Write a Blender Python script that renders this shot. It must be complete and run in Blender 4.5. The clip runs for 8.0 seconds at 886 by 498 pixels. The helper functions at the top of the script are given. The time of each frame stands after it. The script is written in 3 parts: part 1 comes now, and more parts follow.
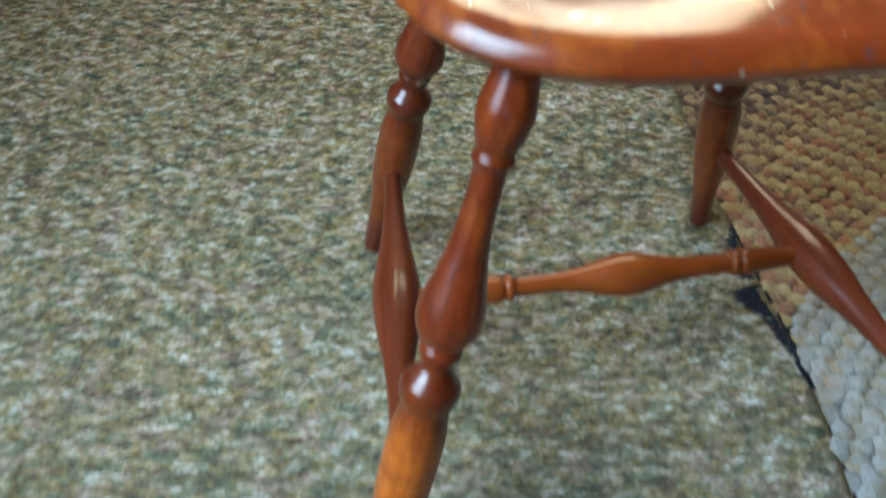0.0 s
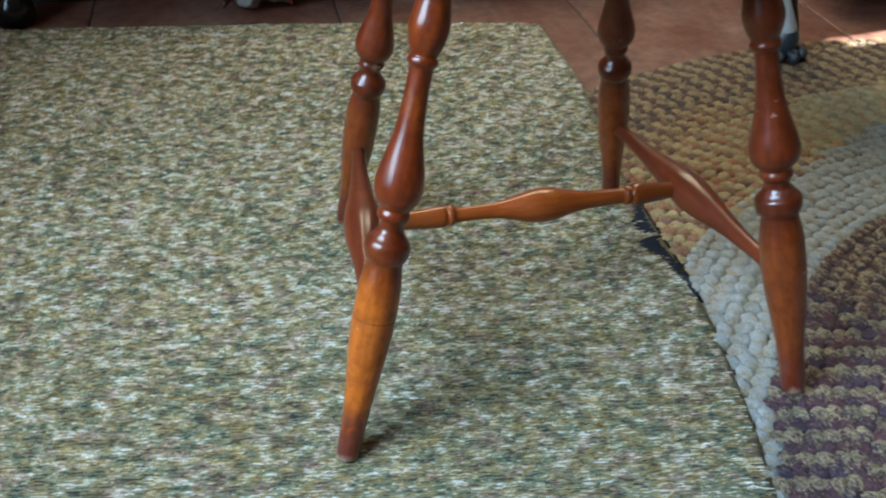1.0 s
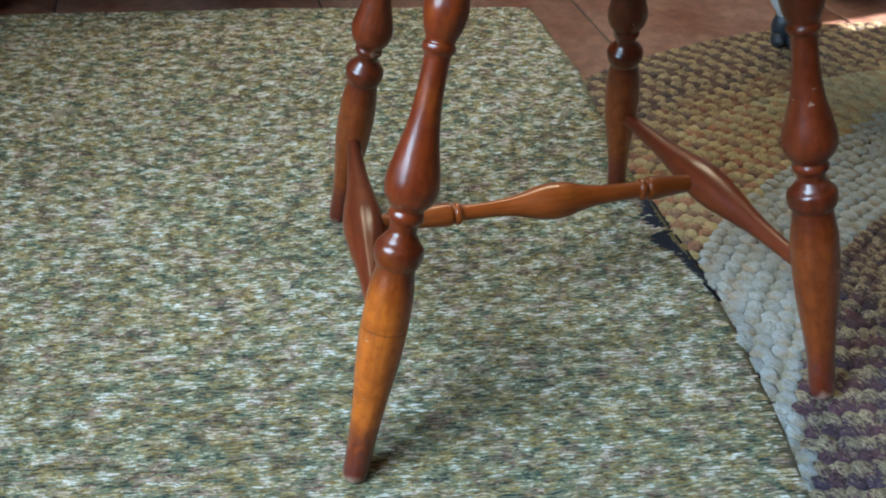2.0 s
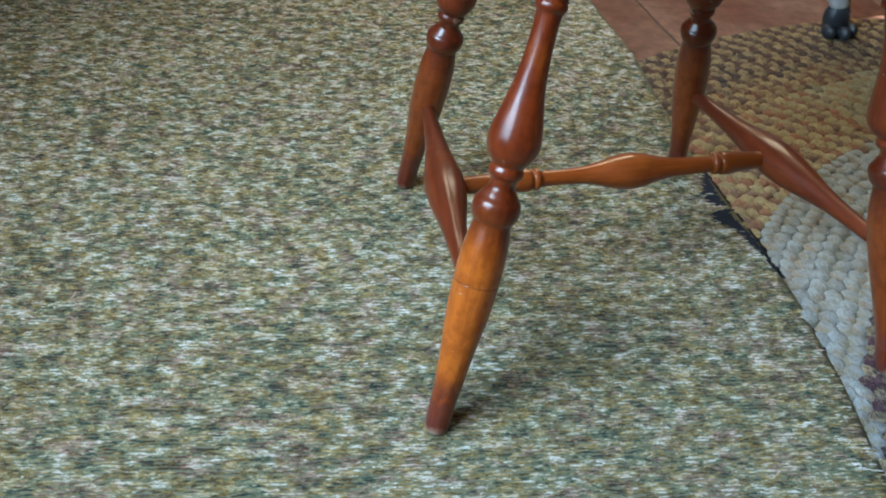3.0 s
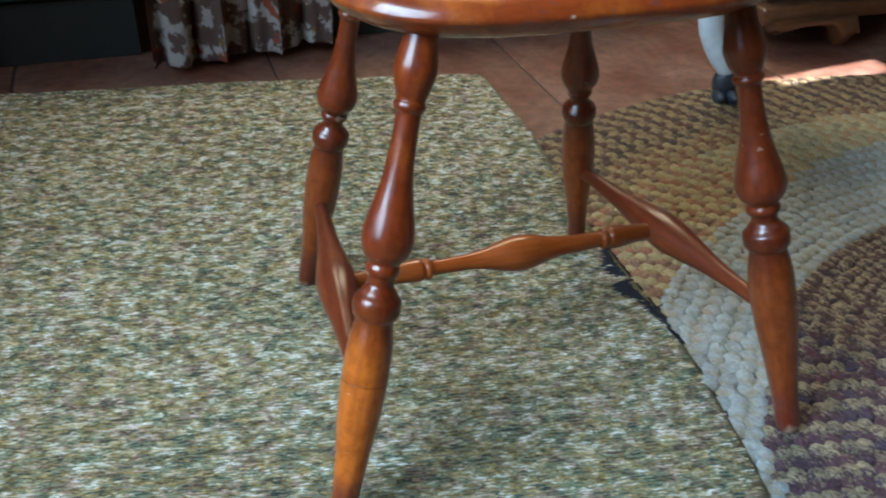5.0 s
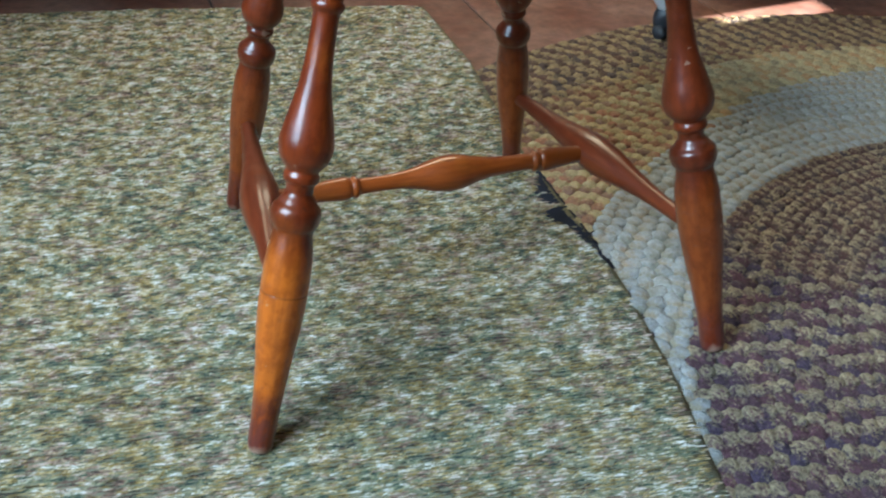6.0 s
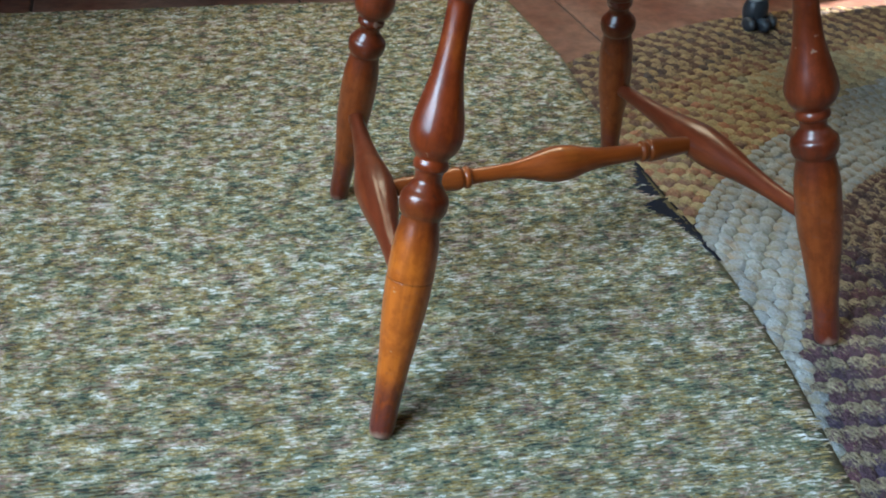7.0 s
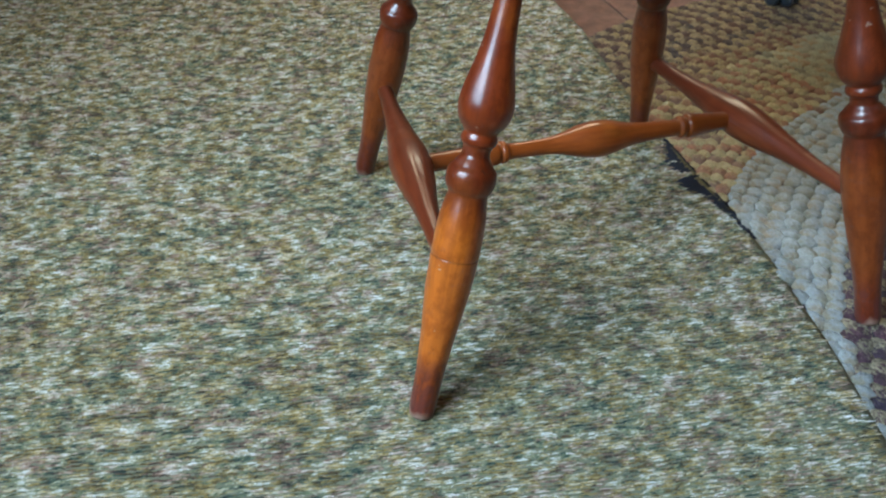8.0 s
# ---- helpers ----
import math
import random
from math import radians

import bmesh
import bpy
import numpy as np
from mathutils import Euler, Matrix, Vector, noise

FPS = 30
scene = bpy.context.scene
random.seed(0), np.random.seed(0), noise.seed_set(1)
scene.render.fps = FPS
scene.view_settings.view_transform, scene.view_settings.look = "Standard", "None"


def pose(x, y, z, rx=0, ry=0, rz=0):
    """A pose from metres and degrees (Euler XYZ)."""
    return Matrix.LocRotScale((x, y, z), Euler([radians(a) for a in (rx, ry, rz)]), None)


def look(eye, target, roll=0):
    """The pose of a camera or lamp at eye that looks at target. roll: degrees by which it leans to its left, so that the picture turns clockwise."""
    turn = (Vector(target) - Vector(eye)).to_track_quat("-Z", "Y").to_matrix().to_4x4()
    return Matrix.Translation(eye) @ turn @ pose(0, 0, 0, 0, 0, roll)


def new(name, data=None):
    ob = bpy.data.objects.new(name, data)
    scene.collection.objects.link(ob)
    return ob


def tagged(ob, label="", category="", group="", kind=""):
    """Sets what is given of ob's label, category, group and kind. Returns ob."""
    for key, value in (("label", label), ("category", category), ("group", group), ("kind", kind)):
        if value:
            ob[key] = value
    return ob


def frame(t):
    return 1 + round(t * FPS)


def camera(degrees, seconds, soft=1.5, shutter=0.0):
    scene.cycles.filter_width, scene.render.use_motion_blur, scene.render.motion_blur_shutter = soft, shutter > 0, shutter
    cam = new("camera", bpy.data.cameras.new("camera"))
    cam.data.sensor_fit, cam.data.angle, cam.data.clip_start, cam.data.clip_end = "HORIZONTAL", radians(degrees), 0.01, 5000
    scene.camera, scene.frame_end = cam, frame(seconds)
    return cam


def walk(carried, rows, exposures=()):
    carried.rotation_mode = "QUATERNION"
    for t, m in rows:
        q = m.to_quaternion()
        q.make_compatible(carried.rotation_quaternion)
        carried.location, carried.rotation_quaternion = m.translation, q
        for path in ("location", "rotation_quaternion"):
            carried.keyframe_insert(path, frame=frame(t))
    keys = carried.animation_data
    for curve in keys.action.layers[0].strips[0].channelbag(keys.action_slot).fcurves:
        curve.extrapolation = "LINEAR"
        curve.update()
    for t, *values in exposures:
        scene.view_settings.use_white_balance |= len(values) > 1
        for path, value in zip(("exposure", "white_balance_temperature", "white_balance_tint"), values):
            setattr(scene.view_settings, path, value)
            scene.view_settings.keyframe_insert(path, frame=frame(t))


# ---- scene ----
cam = camera(51.5, 8.0, soft=1.9, shutter=0.5)
PATH = [
    (0, (-0.011, -0.302, 0.667), (0.262, 1.103, -0.729), 2.3),
    (0.2, (-0.022, -0.384, 0.649), (0.245, 1.071, -0.697), 2.0),
    (0.5, (-0.045, -0.495, 0.657), (0.233, 1.046, -0.589), -0.6),
    (0.7, (-0.052, -0.541, 0.666), (0.217, 1.0, -0.58), -1.4),
    (1, (-0.041, -0.579, 0.662), (0.315, 0.992, -0.523), 1.0),
    (1.2, (-0.031, -0.59, 0.659), (0.332, 0.993, -0.509), 0.5),
    (2.3, (-0.092, -0.494, 0.626), (0.354, 1.022, -0.599), 2.9),
    (2.5, (-0.109, -0.495, 0.624), (0.344, 1.014, -0.607), 3.4),
    (2.7, (-0.119, -0.506, 0.625), (0.316, 1.015, -0.598), 3.4),
    (3, (-0.146, -0.525, 0.615), (0.273, 1.007, -0.601), 4.0),
    (3.2, (-0.138, -0.536, 0.608), (0.282, 1.014, -0.584), 3.7),
    (3.5, (-0.14, -0.543, 0.605), (0.295, 0.984, -0.612), 3.1),
    (3.7, (-0.134, -0.543, 0.605), (0.302, 0.986, -0.608), 2.0),
    (4, (-0.125, -0.538, 0.619), (0.333, 1.019, -0.551), 1.2),
    (4.2, (-0.119, -0.535, 0.626), (0.356, 1.034, -0.52), 1.5),
    (4.5, (-0.11, -0.532, 0.633), (0.387, 1.057, -0.475), 1.1),
    (4.7, (-0.104, -0.53, 0.636), (0.405, 1.075, -0.443), 0.9),
    (5.8, (-0.062, -0.548, 0.607), (0.573, 0.975, -0.522), 3.4),
    (6, (-0.069, -0.55, 0.597), (0.556, 0.958, -0.558), 3.8),
    (6.2, (-0.084, -0.55, 0.591), (0.517, 0.962, -0.571), 3.2),
    (6.5, (-0.104, -0.55, 0.588), (0.418, 0.967, -0.606), 2.8),
    (6.7, (-0.119, -0.548, 0.584), (0.368, 0.982, -0.608), 2.1),
    (7, (-0.129, -0.538, 0.591), (0.393, 1.002, -0.573), 2.0),
    (7.2, (-0.139, -0.531, 0.584), (0.385, 1.01, -0.578), 1.9),
    (7.5, (-0.147, -0.517, 0.585), (0.413, 0.996, -0.597), 3.0),
    (7.7, (-0.159, -0.513, 0.577), (0.397, 1.008, -0.595), 2.9),
    (8, (-0.165, -0.509, 0.578), (0.368, 0.996, -0.627), 2.7),
]
EXPOSURE = [(0.0, 2.88), (1.0, 2.94), (2.5, 2.88), (3.3, 2.85), (4.5, 2.86), (6.0, 3.00), (7.0, 2.86), (8.0, 2.84)]
walk(cam, [(t, look(eye, target, roll)) for t, eye, target, roll in PATH], EXPOSURE)

# ---- world, sun and window light ----
world = bpy.data.worlds.new("world")
scene.world = world
world.use_nodes = True
wn = world.node_tree.nodes
sky = wn.new("ShaderNodeTexSky")
sky.sky_type = "NISHITA"
sky.sun_disc = False
sky.sun_elevation = radians(31)
sky.sun_rotation = radians(83)
world.node_tree.links.new(sky.outputs[0], wn["Background"].inputs[0])
wn["Background"].inputs[1].default_value = 0.05

sun = new("sun", bpy.data.lights.new("sun", "SUN"))
sun.data.energy, sun.data.angle, sun.data.color = 5.0, radians(0.5), (1.0, 0.97, 0.92)
sun.matrix_world = look((1.17 + 0.85 * 6, 0.77 + 0.10 * 6, 0.5 * 6), (1.17, 0.77, 0.0))


def window_lamp(name, eye, target, width, height, watts, color):
    lamp = new(name, bpy.data.lights.new(name, "AREA"))
    lamp.data.shape, lamp.data.size, lamp.data.size_y = "RECTANGLE", width, height
    lamp.data.energy, lamp.data.color = watts, color
    lamp.matrix_world = look(eye, target)
    return lamp


left_lamp = window_lamp("daylight_left", (-1.36, -0.45, 1.45), (0.12, -0.02, 0.0), 1.3, 1.45, 3.3, (0.53, 0.77, 1.0))
left_lamp.data.spread = radians(70)
window_lamp("daylight_far", (0.60, 1.94, 1.85), (0.30, 0.40, 0.0), 1.5, 1.0, 7.1, (1.0, 0.905, 0.62))

# ---- materials ----


def material(name, rough=0.6, metal=0.0, coat=0.0):
    m = bpy.data.materials.new(name)
    m.use_nodes = True
    b = m.node_tree.nodes["Principled BSDF"]
    b.inputs["Roughness"].default_value = rough
    b.inputs["Metallic"].default_value = metal
    b.inputs["Coat Weight"].default_value = coat
    b.inputs["Coat Roughness"].default_value = 0.12
    return m, m.node_tree.nodes, m.node_tree.links, b


def ramp(nodes, links, source, stops, constant=False):
    r = nodes.new("ShaderNodeValToRGB")
    if constant:
        r.color_ramp.interpolation = "CONSTANT"
    e = r.color_ramp.elements
    while len(e) < len(stops):
        e.new(0.5)
    for k, (p, c) in enumerate(stops):
        e[k].position, e[k].color = p, (*c, 1)
    links.new(source, r.inputs[0])
    return r.outputs[0]


def noise_tex(nodes, links, scale, detail=4, stretch=(1, 1, 1), coords="Object", rough=0.55):
    tc = nodes.new("ShaderNodeTexCoord")
    mp = nodes.new("ShaderNodeMapping")
    mp.inputs["Scale"].default_value = stretch
    links.new(tc.outputs[coords], mp.inputs[0])
    n = nodes.new("ShaderNodeTexNoise")
    n.inputs["Scale"].default_value, n.inputs["Detail"].default_value = scale, detail
    n.inputs["Roughness"].default_value = rough
    links.new(mp.outputs[0], n.inputs["Vector"])
    return n.outputs["Fac"]


def mixed(nodes, links, fac, a, b, mode="MIX"):
    m = nodes.new("ShaderNodeMix")
    m.data_type, m.blend_type = "RGBA", mode
    for value, socket in ((fac, m.inputs[0]), (a, m.inputs[6]), (b, m.inputs[7])):
        if isinstance(value, (int, float)):
            socket.default_value = value
        elif isinstance(value, tuple):
            socket.default_value = (*value, 1)
        else:
            links.new(value, socket)
    return m.outputs[2]


def calc(nodes, links, op, a, b):
    m = nodes.new("ShaderNodeMath")
    m.operation = op
    for value, socket in ((a, m.inputs[0]), (b, m.inputs[1])):
        if isinstance(value, (int, float)):
            socket.default_value = value
        else:
            links.new(value, socket)
    return m.outputs[0]


def bump(nodes, links, bsdf, height, strength=0.3, distance=0.001):
    b = nodes.new("ShaderNodeBump")
    b.inputs["Strength"].default_value, b.inputs["Distance"].default_value = strength, distance
    links.new(height, b.inputs["Height"])
    links.new(b.outputs[0], bsdf.inputs["Normal"])


def wood(name, red, amber, dark, along=(1, 1, 0.06), wear=True, gloss=0.85, soft=0.19, scored=0.0, ends=0.0, dented=0.65, nicked=0.0, patchy=0.4):
    """Varnished wood: grain along the local z axis, amber where the stain has worn, dark dents."""
    m, n, l, b = material(name, 0.30, 0.0, gloss)
    b.inputs["Coat Roughness"].default_value = soft
    b.inputs["Specular IOR Level"].default_value = 0.2
    grain = noise_tex(n, l, 240, 5, along)
    broad = noise_tex(n, l, 22, 3, along)
    c = mixed(n, l, ramp(n, l, broad, [(0.35, (0, 0, 0)), (0.65, (1, 1, 1))]), red, tuple(0.62 * v for v in red))
    c = mixed(n, l, ramp(n, l, noise_tex(n, l, 34, 4, (1, 1, 0.5)), [(0.50, (0, 0, 0)), (0.68, (patchy,) * 3)]), c, amber)
    if wear:
        tc = n.new("ShaderNodeTexCoord")
        sep = n.new("ShaderNodeSeparateXYZ")
        l.new(tc.outputs["Object"], sep.inputs[0])
        jit = calc(n, l, "MULTIPLY", noise_tex(n, l, 30, 3, (1, 1, 0.4)), 0.05)
        z = calc(n, l, "ADD", sep.outputs[2], jit)
        low = ramp(n, l, calc(n, l, "MULTIPLY", z, 2.0), [(0.07, (0.0, 0.0, 0.0)), (0.13, (0.25, 0.25, 0.25)), (0.18, (1, 1, 1)), (0.38, (0.85, 0.85, 0.85)), (0.45, (0.0, 0.0, 0.0))])
        c = mixed(n, l, low, c, amber)
        # darker, slightly purple band across the rings and their grooves
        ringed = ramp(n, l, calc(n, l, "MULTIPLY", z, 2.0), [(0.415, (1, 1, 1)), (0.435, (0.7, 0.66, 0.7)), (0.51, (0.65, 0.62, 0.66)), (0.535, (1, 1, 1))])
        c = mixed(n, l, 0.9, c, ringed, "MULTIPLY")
        groove = ramp(n, l, calc(n, l, "MULTIPLY", sep.outputs[2], 5.0), [(0.7285, (0, 0, 0)), (0.7325, (1, 1, 1)), (0.7365, (0, 0, 0))])
        c = mixed(n, l, calc(n, l, "MULTIPLY", groove, scored), c, dark)
        mottles = ramp(n, l, noise_tex(n, l, 95, 5, (1, 1, 0.75), rough=0.65), [(0.40, (0.70, 0.62, 0.55)), (0.55, (1, 1, 1))])
        c = mixed(n, l, 0.8, c, mottles, "MULTIPLY")
        stain = ramp(n, l, calc(n, l, "MULTIPLY", z, 5.0), [(0.18, (1, 1, 1)), (0.34, (0.75, 0.75, 0.75)), (0.42, (0, 0, 0))])
        blot = ramp(n, l, noise_tex(n, l, 120, 4, (1, 1, 0.6)), [(0.43, (0.08, 0.08, 0.08)), (0.53, (1, 1, 1))])
        c = mixed(n, l, calc(n, l, "MULTIPLY", calc(n, l, "MULTIPLY", stain, blot), 0.85), c, (0.115, 0.024, 0.018))
        chip = ramp(n, l, calc(n, l, "MULTIPLY", z, 10.0), [(0.22, (1, 1, 1)), (0.30, (0, 0, 0))])
        c = mixed(n, l, calc(n, l, "MULTIPLY", chip, 0.8), c, (0.42, 0.27, 0.20))
    g = ramp(n, l, grain, [(0.40, (0.80, 0.78, 0.76)), (0.60, (1, 1, 1))])
    c = mixed(n, l, 0.8, c, g, "MULTIPLY")
    spots = ramp(n, l, noise_tex(n, l, 75, 2, (1, 1, 0.7)), [(0.70, (0, 0, 0)), (0.76, (1, 1, 1))])
    c = mixed(n, l, calc(n, l, "MULTIPLY", spots, dented), c, dark)
    if nicked:
        nick = ramp(n, l, noise_tex(n, l, 42, 3, (1, 1, 1.6), rough=0.6), [(0.690, (0, 0, 0)), (0.705, (1, 1, 1))])
        c = mixed(n, l, calc(n, l, "MULTIPLY", nick, nicked), c, (0.52, 0.40, 0.30))
        scuff = ramp(n, l, noise_tex(n, l, 90, 4, (1, 0.35, 1), rough=0.65), [(0.60, (0, 0, 0)), (0.70, (1, 1, 1))])
        c = mixed(n, l, calc(n, l, "MULTIPLY", scuff, 0.7 * nicked), c, (0.085, 0.060, 0.070))
    if ends:
        whole = n.new("ShaderNodeTexCoord")
        part_z = n.new("ShaderNodeSeparateXYZ")
        l.new(whole.outputs["Generated"], part_z.inputs[0])
        tip = ramp(n, l, part_z.outputs[2], [(0.03, (1, 1, 1)), (0.24, (0.2, 0.2, 0.2)), (0.40, (0, 0, 0)), (0.72, (0, 0, 0)), (0.80, (0.6, 0.6, 0.6)), (0.86, (1, 1, 1))])
        c = mixed(n, l, calc(n, l, "MULTIPLY", tip, ends), c, tuple(0.45 * v for v in red))
    l.new(c, b.inputs["Base Color"])
    l.new(ramp(n, l, noise_tex(n, l, 55, 5), [(0.3, (soft * 0.75,) * 3), (0.7, (soft * 1.35,) * 3)]), b.inputs["Coat Roughness"])
    l.new(ramp(n, l, noise_tex(n, l, 40, 4), [(0.3, (0.34, 0.34, 0.34)), (0.7, (0.50, 0.50, 0.50))]), b.inputs["Roughness"])
    bump(n, l, b, grain, 0.2, 0.0006)
    return m


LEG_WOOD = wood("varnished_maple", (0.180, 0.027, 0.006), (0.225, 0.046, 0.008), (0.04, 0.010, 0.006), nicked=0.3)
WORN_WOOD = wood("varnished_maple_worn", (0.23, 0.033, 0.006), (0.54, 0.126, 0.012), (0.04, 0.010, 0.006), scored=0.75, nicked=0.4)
RAIL_WOOD = wood("varnished_rail", (0.30, 0.060, 0.009), (0.46, 0.125, 0.014), (0.05, 0.014, 0.008), wear=False, gloss=0.6, soft=0.14, ends=0.85)
SIDE_WOOD = wood("varnished_side_rail", (0.150, 0.027, 0.009), (0.25, 0.055, 0.012), (0.03, 0.010, 0.008), wear=False, gloss=0.35, soft=0.16)
SEAT_WOOD = wood("varnished_seat", (0.30, 0.045, 0.008), (0.56, 0.145, 0.016), (0.035, 0.014, 0.014), (0.25, 1, 1), wear=False, soft=0.13, dented=0.9, nicked=0.8, patchy=0.55)
SCROLL_WOOD = wood("polished_scroll_wood", (0.16, 0.065, 0.028), (0.2, 0.09, 0.04), (0.06, 0.03, 0.02), (0.1, 1, 1), wear=False)


def yarn(name):
    """Tweed yarn: each tuft its own fleck, in loose clumps of one tone."""
    m, n, l, b = material(name, 0.95)
    geo = n.new("ShaderNodeNewGeometry")
    clump = noise_tex(n, l, 84, 4, (0.6, 1, 1), rough=0.75)
    hue = noise_tex(n, l, 58, 3, (0.75, 1, 1), rough=0.7)
    blush = noise_tex(n, l, 44, 3, (0.8, 1, 1.7), rough=0.7)
    broad = noise_tex(n, l, 6, 2, (0.6, 1, 1))
    rnd = geo.outputs["Random Per Island"]
    other = calc(n, l, "FRACT", calc(n, l, "MULTIPLY", rnd, 37.0), 0.0)
    third = calc(n, l, "FRACT", calc(n, l, "MULTIPLY", rnd, 211.0), 0.0)
    v = calc(n, l, "ADD", calc(n, l, "MULTIPLY", rnd, 0.46), calc(n, l, "MULTIPLY", clump, 2.45))
    v = calc(n, l, "ADD", v, calc(n, l, "MULTIPLY", broad, 0.30))
    v = calc(n, l, "SUBTRACT", v, 1.14)
    cool = ramp(n, l, v, [(0.06, (0.014, 0.034, 0.027)), (0.26, (0.053, 0.085, 0.060)), (0.43, (0.158, 0.170, 0.090)), (0.57, (0.312, 0.294, 0.182)), (0.71, (0.490, 0.465, 0.390)), (0.95, (0.73, 0.71, 0.68))])
    olive = ramp(n, l, v, [(0.06, (0.040, 0.030, 0.012)), (0.28, (0.118, 0.080, 0.022)), (0.45, (0.228, 0.153, 0.045)), (0.62, (0.355, 0.255, 0.100)), (0.90, (0.57, 0.475, 0.345))])
    clay = ramp(n, l, v, [(0.06, (0.062, 0.034, 0.024)), (0.30, (0.165, 0.094, 0.066)), (0.50, (0.32, 0.205, 0.150)), (0.70, (0.49, 0.37, 0.305)), (0.95, (0.68, 0.59, 0.54))])
    h = calc(n, l, "ADD", hue, calc(n, l, "MULTIPLY", other, 0.20))
    c = mixed(n, l, ramp(n, l, h, [(0.535, (0, 0, 0)), (0.645, (1, 1, 1))]), cool, olive)
    h = calc(n, l, "ADD", blush, calc(n, l, "MULTIPLY", third, 0.20))
    c = mixed(n, l, ramp(n, l, h, [(0.635, (0, 0, 0)), (0.735, (1, 1, 1))]), c, clay)
    fine = noise_tex(n, l, 620, 3, (0.3, 1, 1), rough=0.7)
    c = mixed(n, l, 0.7, c, ramp(n, l, fine, [(0.35, (0.50, 0.52, 0.50)), (0.65, (1.12, 1.12, 1.12))]), "MULTIPLY")
    l.new(c, b.inputs["Base Color"])
    b.inputs["Sheen Weight"].default_value = 0.15
    bump(n, l, b, fine, 0.5, 0.001)
    return m


YARN = yarn("tweed_yarn")


def cloth(name, color, dark, scale=500):
    m, n, l, b = material(name, 0.92)
    fine = noise_tex(n, l, scale, 3)
    broad = noise_tex(n, l, 35, 3)
    c = mixed(n, l, ramp(n, l, broad, [(0.35, (0, 0, 0)), (0.7, (1, 1, 1))]), color, dark)
    geo = n.new("ShaderNodeNewGeometry")
    c = mixed(n, l, 0.55, c, ramp(n, l, geo.outputs["Random Per Island"], [(0.0, (0.55, 0.55, 0.55)), (1.0, (1.15, 1.12, 1.08))]), "MULTIPLY")
    l.new(c, b.inputs["Base Color"])
    bump(n, l, b, fine, 0.5, 0.001)
    return m


def strands(name, a, b, edge=0.5, tint=0.4, fuzz=1.0):
    """Braid cloth: lobes of strand colour a and of strand colour b, ragged and fibrous."""
    m, n, l, bs = material(name, 0.95)
    at = n.new("ShaderNodeAttribute")
    at.attribute_name = "strand"
    lobe = n.new("ShaderNodeAttribute")
    lobe.attribute_name = "lobe"
    each = lobe.outputs["Fac"]
    fibre = noise_tex(n, l, 430, 3, (1.0, 0.45, 1.0), rough=0.7)
    fray = noise_tex(n, l, 330, 4, (1, 0.55, 1), rough=0.72)
    mottle = noise_tex(n, l, 150, 5, rough=0.7)
    v = calc(n, l, "ADD", at.outputs["Fac"], calc(n, l, "MULTIPLY", calc(n, l, "SUBTRACT", fray, 0.5), 3.0 * fuzz))
    r3 = calc(n, l, "FRACT", calc(n, l, "MULTIPLY", each, 17.0), 0.0)
    other = mixed(n, l, calc(n, l, "MULTIPLY", r3, tint), b, tuple(v * q for v, q in zip(b, (1.75, 0.92, 0.85))))
    other = mixed(n, l, ramp(n, l, r3, [(0.0, (1.1 * tint,) * 3), (0.40, (0, 0, 0))]), other, tuple(v * q for v, q in zip(b, (0.55, 0.80, 1.35))))
    c = mixed(n, l, ramp(n, l, v, [(edge - 0.18, (0, 0, 0)), (edge + 0.18, (1, 1, 1))]), other, a)
    c = mixed(n, l, 0.8 * fuzz, c, ramp(n, l, mottle, [(0.32, (0.50, 0.48, 0.49)), (0.68, (1.22, 1.20, 1.18))]), "MULTIPLY")
    c = mixed(n, l, 0.8 * fuzz, c, ramp(n, l, fibre, [(0.36, (0.45, 0.44, 0.46)), (0.62, (1.25, 1.24, 1.22))]), "MULTIPLY")
    r2 = calc(n, l, "FRACT", calc(n, l, "MULTIPLY", each, 53.0), 0.0)
    c = mixed(n, l, tint, c, ramp(n, l, r2, [(0.0, (0.66, 0.66, 0.68)), (0.6, (1.0, 0.98, 0.96)), (1.0, (1.15, 1.08, 1.0))]), "MULTIPLY")
    l.new(c, bs.inputs["Base Color"])
    bump(n, l, bs, calc(n, l, "ADD", fray, fibre), 1.0, 0.0060 * fuzz)
    return m


BRAID = {
    "rose": strands("braid_tan_rose", (0.46, 0.42, 0.31), (0.185, 0.100, 0.130), 0.45),
    "purple": strands("braid_tan_purple", (0.39, 0.335, 0.220), (0.092, 0.056, 0.082), 0.54, 0.55),
    "umber": strands("braid_khaki_umber", (0.41, 0.325, 0.205), (0.092, 0.058, 0.058), 0.54, 0.4, 0.8),
    "white": strands("braid_white_cream", (0.345, 0.375, 0.38), (0.26, 0.25, 0.18), 0.34, 0.25, 0.4),
    "olive": strands("braid_olive_clay", (0.43, 0.35, 0.19), (0.275, 0.155, 0.095), 0.42, 0.4, 0.5),
    "pale": strands("braid_olive_cream", (0.45, 0.39, 0.23), (0.345, 0.275, 0.145), 0.45, 0.4, 0.5),
    "gold": strands("braid_gold_clay", (0.39, 0.285, 0.14), (0.17, 0.10, 0.062), 0.47, 0.4, 0.6),
    "brown": strands("braid_gold_brown", (0.34, 0.245, 0.125), (0.090, 0.058, 0.045), 0.50, 0.4, 0.6),
}
NAVY = cloth("navy_binding", (0.013, 0.023, 0.055), (0.008, 0.013, 0.028))


